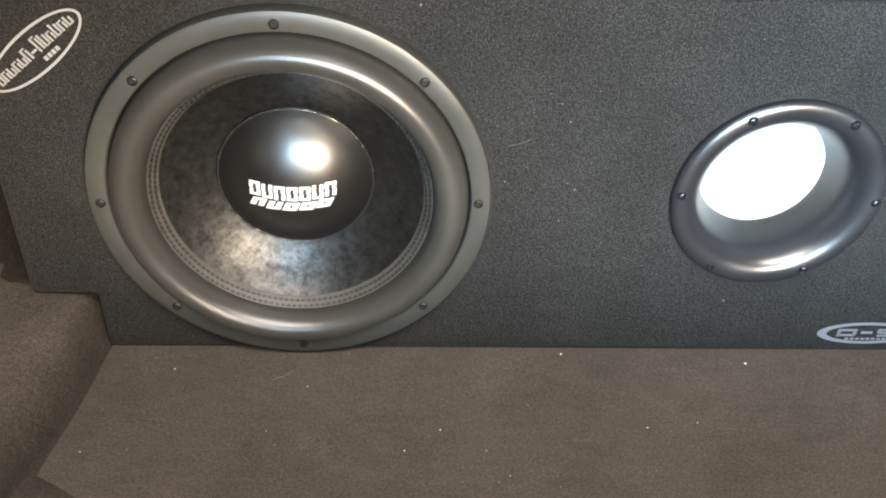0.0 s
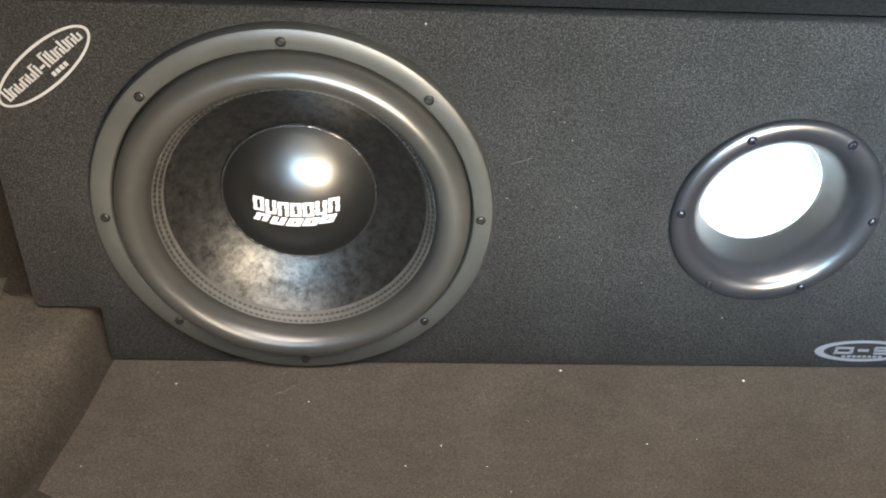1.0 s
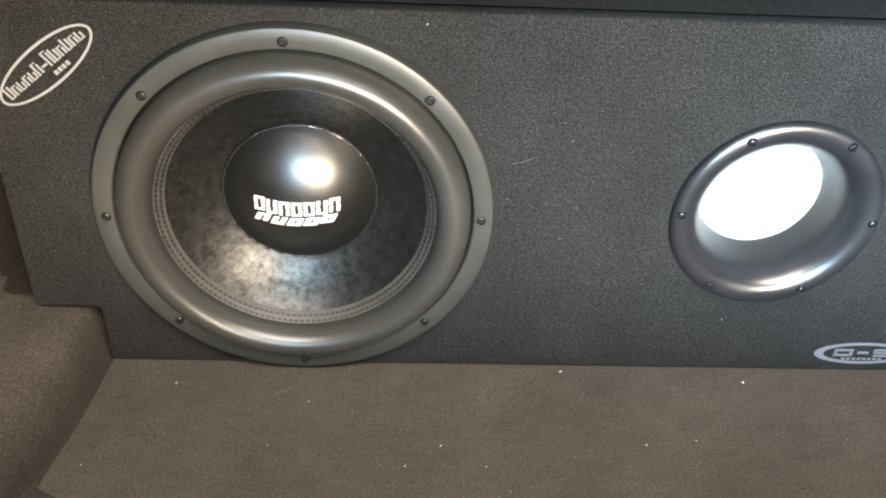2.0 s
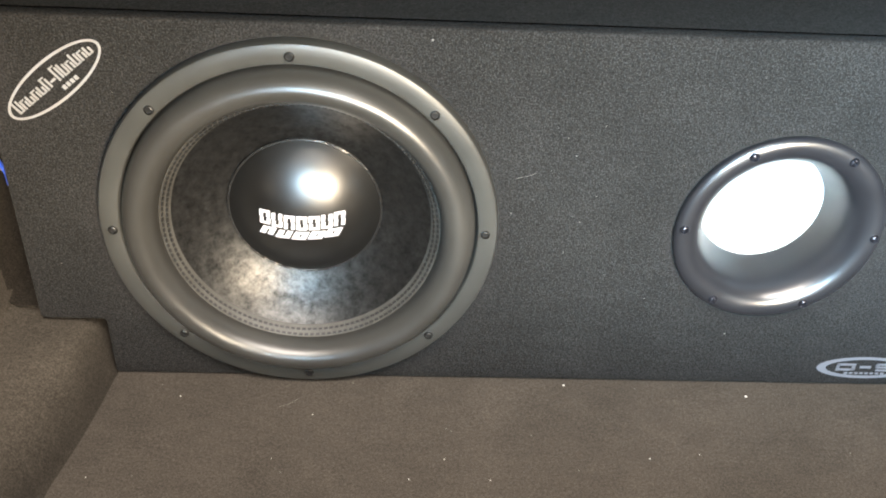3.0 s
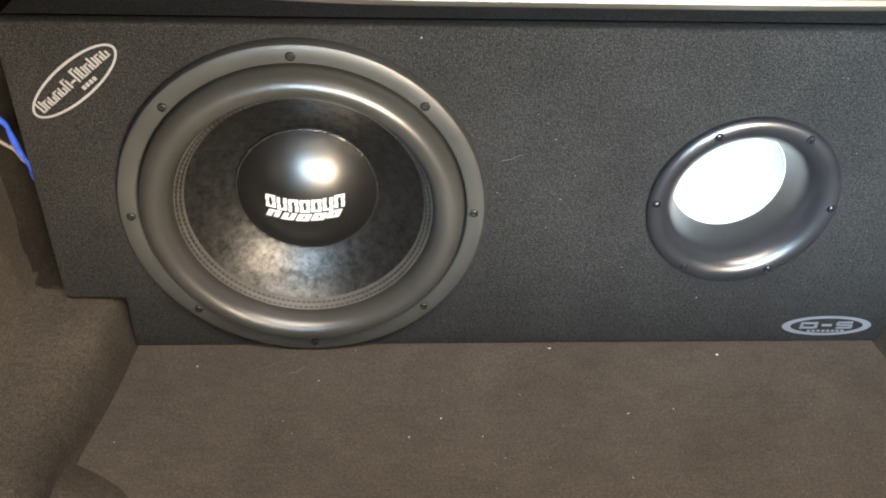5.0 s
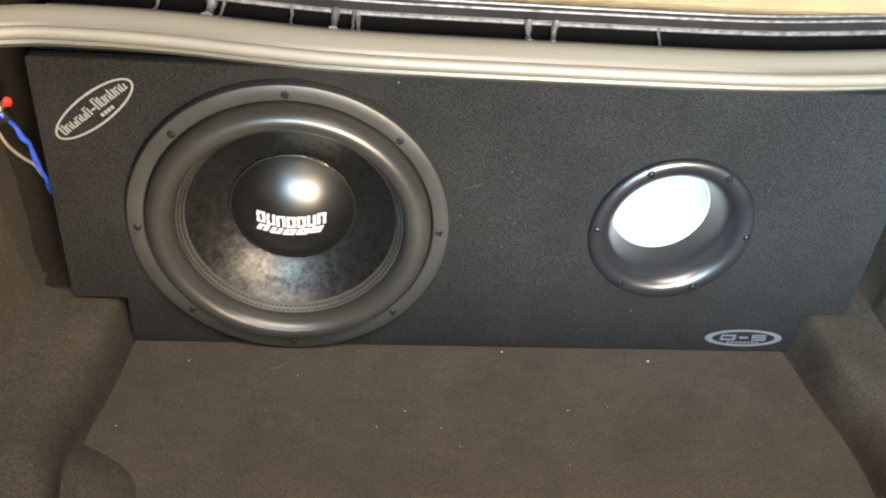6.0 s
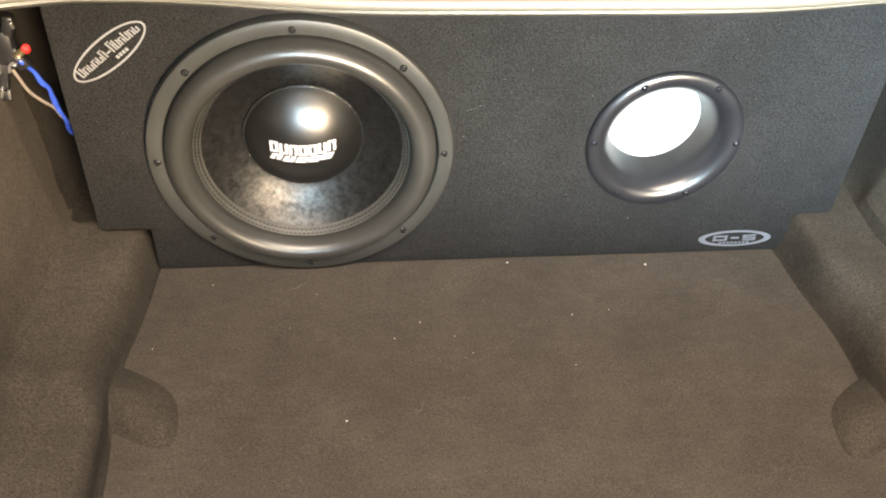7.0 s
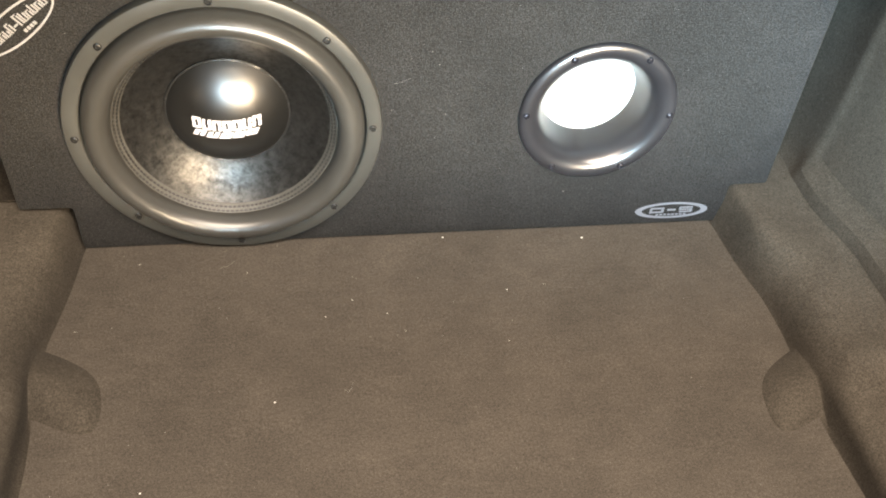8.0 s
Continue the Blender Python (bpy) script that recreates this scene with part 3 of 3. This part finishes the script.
lip = thing("boot_opening_edge", (MID, -0.25, 0.56), "cream painted edge of the boot opening with a pale rubber seal", "car body", kind="structure")
LIP_INV = Matrix.Translation((-MID, 0.25, -0.56))


def lip_part(name, bm, material, label=""):
    bm.transform(LIP_INV)
    return part(name, bm, material, lip, label)


ROUND = [(0.0054 * math.cos(2 * math.pi * i / 14), 0.0076 + 0.0054 * math.sin(2 * math.pi * i / 14)) for i in range(14)]
lip_part("seal", sweep(LIP, [(o + 0.0058, u) for o, u in ROUND]), SEAL, "pale grey rubber seal")
# negative is outwards, away from the opening
EDGE = [(0.000, -0.004), (-0.001, 0.001), (-0.005, 0.0022), (-0.0085, 0.0040), (-0.0105, 0.0075), (-0.014, 0.0108), (-0.021, 0.0140), (-0.028, 0.0155), (-0.033, 0.0145), (-0.0355, 0.011), (-0.036, -0.012), (-0.034, -0.014), (-0.012, -0.012)]
lip_part("painted_edge", sweep(LIP, EDGE), CREAM, "glossy cream painted steel edge")
MIDLINE = [q for q in LIP if -0.17 < q.x < 2 * MID + 0.17]
lip_part("sealer_strip", sweep(MIDLINE, [(-0.0355, 0.013), (-0.041, 0.0125), (-0.041, 0.006), (-0.0355, 0.006)]), SEALER, "grey sealer strip")
# shallow strip; the deep gap's shade is put into its near-black colour
lip_part("drain_gap", sweep(MIDLINE, [(-0.0365, -0.010), (-0.0565, -0.009), (-0.0568, 0.0185), (-0.0600, 0.0185), (-0.0605, -0.014), (-0.0365, -0.016)]), DRAIN_SHADE, "drain gap, its shade given as a near-black colour")
lip_part("trim", sweep(MIDLINE, [(-0.0588, 0.0200), (-0.0592, 0.0222), (-0.0690, 0.0255), (-0.0690, 0.0200)]), DARK, "black window trim")
lip_part("bright_line", sweep(MIDLINE, [(-0.0565, 0.0190), (-0.0563, 0.0200), (-0.0576, 0.0216), (-0.0592, 0.0220), (-0.0578, 0.0190)]), CHROME, "bright metal trim line")


def blobs():
    """Drawn-out webs of sealer, thin in the middle and spread at both ends."""
    out = []
    for x, w, lean in ((-0.0415, 0.0042, 0.001), (-0.033, 0.0016, 0.003), (0.025, 0.0013, 0.000), (0.0595, 0.0032, 0.001), (0.0735, 0.0016, 0.002), (0.0800, 0.0020, -0.001), (0.2185, 0.0030, 0.001), (0.2380, 0.0026, 0.005), (-0.085, 0.002, 0.001), (0.33, 0.0012, 0.001)):
        y = min(MIDLINE, key=lambda q: abs(q.x - x)).y
        bm = tube([(x, y + 0.0345, 0.5795), (x + lean * 0.4, y + 0.046, 0.5800), (x + lean, y + 0.0585, 0.5875)], lambda t: w * (0.75 + 2.6 * (t - 0.5) ** 2), 8, 5)
        for v in bm.verts:
            v.co += Vector(noise.noise_vector(v.co * 260)) * 0.0012
        out.append(bm)
    return joined(*out)


tagged(lip_part("sealer_blobs", blobs(), SEALER, "drawn-out webs of grey sealer bridging the gap"), kind="stuff")
win = thing("rear_window", (MID, -0.22, 0.59), "rear window glass with thin bright trim lines over the shelf", "window", kind="structure")
WIN_INV = Matrix.Translation((-MID, 0.22, -0.59))


def win_part(name, profile, material, label):
    bm = sweep(MIDLINE, profile)
    bm.transform(WIN_INV)
    return part(name, bm, material, win, label)


win_part("bright_line", [(-0.0688, 0.0256), (-0.0692, 0.0266), (-0.0702, 0.0272), (-0.0706, 0.0256)], CHROME, "thin bright trim")
win_part("rubber", [(-0.0704, 0.0245), (-0.0704, 0.0262), (-0.0748, 0.0282), (-0.0748, 0.0245)], DARK, "black window rubber")
win_part("bright_line", [(-0.0746, 0.0278), (-0.0750, 0.0292), (-0.0764, 0.0298), (-0.0768, 0.0278)], CHROME, "thin bright trim")
pane = win_part("pane", [(-0.0766, 0.0282), (-0.0766, 0.0300), (-0.46, 0.175), (-0.46, 0.172)], GLASS, "clear window glass")
pane.visible_shadow = False
tagged(part("shelf_cover", block(1.2, 0.55, 0.012, 0.004, (MID, 0.065, 0.652), Matrix.Rotation(radians(13), 4, "X")), TAN), "tan fabric cover on top of the rear shelf", "shelf", kind="structure")

# ---- wiring beside the box ----
term = thing("wire_terminal", (-0.340, -0.002, 0.350), "black wire terminal with metal clamps and red cap on boot side", "terminal")
part("body", joined(block(0.040, 0.014, 0.020, 0.003, (-0.012, 0.012, 0.010)), block(0.026, 0.022, 0.046, 0.006, (-0.001, 0.008, 0.014)), block(0.013, 0.016, 0.028, 0.004, (0.011, 0.006, 0.042), Matrix.Rotation(radians(14), 4, "Y")),
                    block(0.012, 0.014, 0.020, 0.003, (-0.014, 0.005, 0.024)), block(0.016, 0.016, 0.030, 0.004, (0.012, 0.006, 0.000), Matrix.Rotation(radians(-25), 4, "Y"))), DARK, term)
part("lower_connector", joined(block(0.015, 0.013, 0.040, 0.004, (-0.011, 0.005, -0.022), Matrix.Rotation(radians(12), 4, "Y")), block(0.013, 0.012, 0.016, 0.004, (-0.014, 0.003, -0.050))), DARK, term, "black lower connector")
# bright pieces for metal clamps and for glints on the black terminal
for w, h, at, tilt in ((0.006, 0.003, (0.016, -0.006, 0.006), 25), (0.008, 0.004, (0.009, -0.008, -0.002), 10), (0.004, 0.011, (0.003, -0.006, -0.008), 15), (0.004, 0.018, (-0.011, -0.005, -0.007), -8), (0.0035, 0.013, (-0.018, -0.003, 0.016), 4),
                       (0.0028, 0.009, (0.019, -0.003, 0.047), -12), (0.0035, 0.015, (-0.015, -0.004, -0.042), 14), (0.0035, 0.012, (-0.0075, -0.003, -0.046), 6)):
    part("clamp", block(w, 0.007, h, 0.0012, at, Matrix.Rotation(radians(tilt), 4, "Y")), CLAMP_GLINT, term, "bright metal clamp piece, some only glints")
post = part("post", tube([(0.012, 0.000, 0.004), (0.019, -0.001, 0.010), (0.024, -0.002, 0.014)], 0.0048, 12), BRASS, term, "dull brass post")
part("cap", lathe([(0.0, -0.0040), (0.0036, -0.0037), (0.0050, -0.0020), (0.0053, 0.0), (0.0052, 0.0050), (0.0, 0.0052)], 20), RED, post, "round red plastic cap").matrix_local = pose(0.0265, -0.003, 0.0165, -50, 22, 0)
wire = tagged(part("wire", tube([(-0.326, -0.002, 0.350), (-0.322, 0.000, 0.343), (-0.316, 0.008, 0.326), (-0.3135, 0.014, 0.309), (-0.3085, 0.018, 0.298), (-0.3095, 0.025, 0.282), (-0.3100, 0.035, 0.256), (-0.308, 0.045, 0.234), (-0.309, 0.060, 0.203), (-0.306, 0.12, 0.15)], lambda t: 0.0031 + 0.0006 * math.sin(t * 23), 12), BLUE), "glossy kinked blue speaker wire running behind the box", "wire", "speaker wires")
wire = tagged(part("wire", tube([(-0.337, -0.001, 0.336), (-0.335, 0.0, 0.328), (-0.330, 0.010, 0.299), (-0.321, 0.020, 0.278), (-0.313, 0.032, 0.260), (-0.311, 0.050, 0.232), (-0.305, 0.12, 0.16)], 0.0021, 10), SILVER), "thin silver speaker wire running behind the box", "wire", "speaker wires")


# ---- crumbs and lint on the carpets ----
def crumb(x, y, r):
    bm = bmesh.new()
    bmesh.ops.create_icosphere(bm, subdivisions=2, radius=r)
    for v in bm.verts:
        v.co *= 1 + 0.5 * noise.noise(v.co * 600 + Vector((x * 90, y * 90, 0)))
    bm.transform(Matrix.Diagonal((1.2, 1, 0.6, 1)))
    ob = part("crumb", bm, CRUMB)
    ob.location = (x, y, r * 0.5)
    return tagged(ob, "tiny white crumb on the carpet floor", "crumb", "crumbs on the floor")


for x, y, r in ((0.293, -0.009, 0.0010), (0.503, -0.023, 0.0013), (0.152, -0.125, 0.0006), (0.115, -0.153, 0.0006), (0.047, -0.289, 0.0010), (-0.139, -0.036, 0.0007), (0.370, -0.121, 0.0007),
                (0.198, -0.153, 0.0005), (0.220, -0.185, 0.0005), (0.425, -0.114, 0.0005), (0.356, -0.214, 0.0005), (-0.102, -0.402, 0.0009), (-0.027, -0.127, 0.0005), (-0.208, -0.155, 0.0005), (0.009, -0.062, 0.0005)):
    crumb(x, y, r)


def lint():
    rng = random.Random(11)
    bm = bmesh.new()
    for i in range(60):
        x, y = rng.uniform(-0.2, 0.7), rng.uniform(-0.5, -0.01)
        r = rng.uniform(0.00025, 0.00055)
        bmesh.ops.create_icosphere(bm, subdivisions=1, radius=r, matrix=Matrix.Translation((x, y, 0.001)) @ Matrix.Rotation(rng.uniform(0, 3), 4, "Z") @ Matrix.Diagonal((rng.uniform(1, 2.5), 1, 0.6, 1)))
    for i in range(60):
        x, z = rng.uniform(-0.27, 0.76), rng.uniform(0.09, 0.40)
        if math.hypot(x, z - SUB[2]) < 0.21 or math.hypot(x - PORT_AT[0], z - PORT_AT[2]) < 0.12:
            continue
        bmesh.ops.create_icosphere(bm, subdivisions=1, radius=rng.uniform(0.00025, 0.00055), matrix=Matrix.Translation((x, -0.0008, z)))
    for x, z, r in ((0.468, 0.075, 0.0008), (0.272, 0.295, 0.0006), (0.213, 0.227, 0.0006), (0.126, 0.409, 0.0011)):
        bmesh.ops.create_icosphere(bm, subdivisions=1, radius=r, matrix=Matrix.Translation((x, -0.0008, z)))
    return bm


tagged(part("lint", lint(), LINT), "pale specks of lint on the dark carpets", "lint", kind="stuff")


def hairs():
    """A few pale threads lying on the carpets."""
    out = []
    for x, y, a, ln in ((-0.018, -0.045, 35, 0.024), (0.14, -0.275, 60, 0.020)):
        d = Vector((math.cos(radians(a)), math.sin(radians(a)), 0)) * ln / 2
        m = Vector((x, y, 0.0015))
        out.append(tube([m - d, m + Vector((0.002, -0.002, 0.0005)), m + d], 0.00014, 6, 6))
    out.append(tube([(0.215, -0.0012, 0.268), (0.228, -0.0016, 0.272), (0.236, -0.0012, 0.276)], 0.00008, 6, 6))
    return joined(*out)


tagged(part("threads", hairs(), LINT), "pale loose threads lying on the carpet", "thread", kind="stuff")
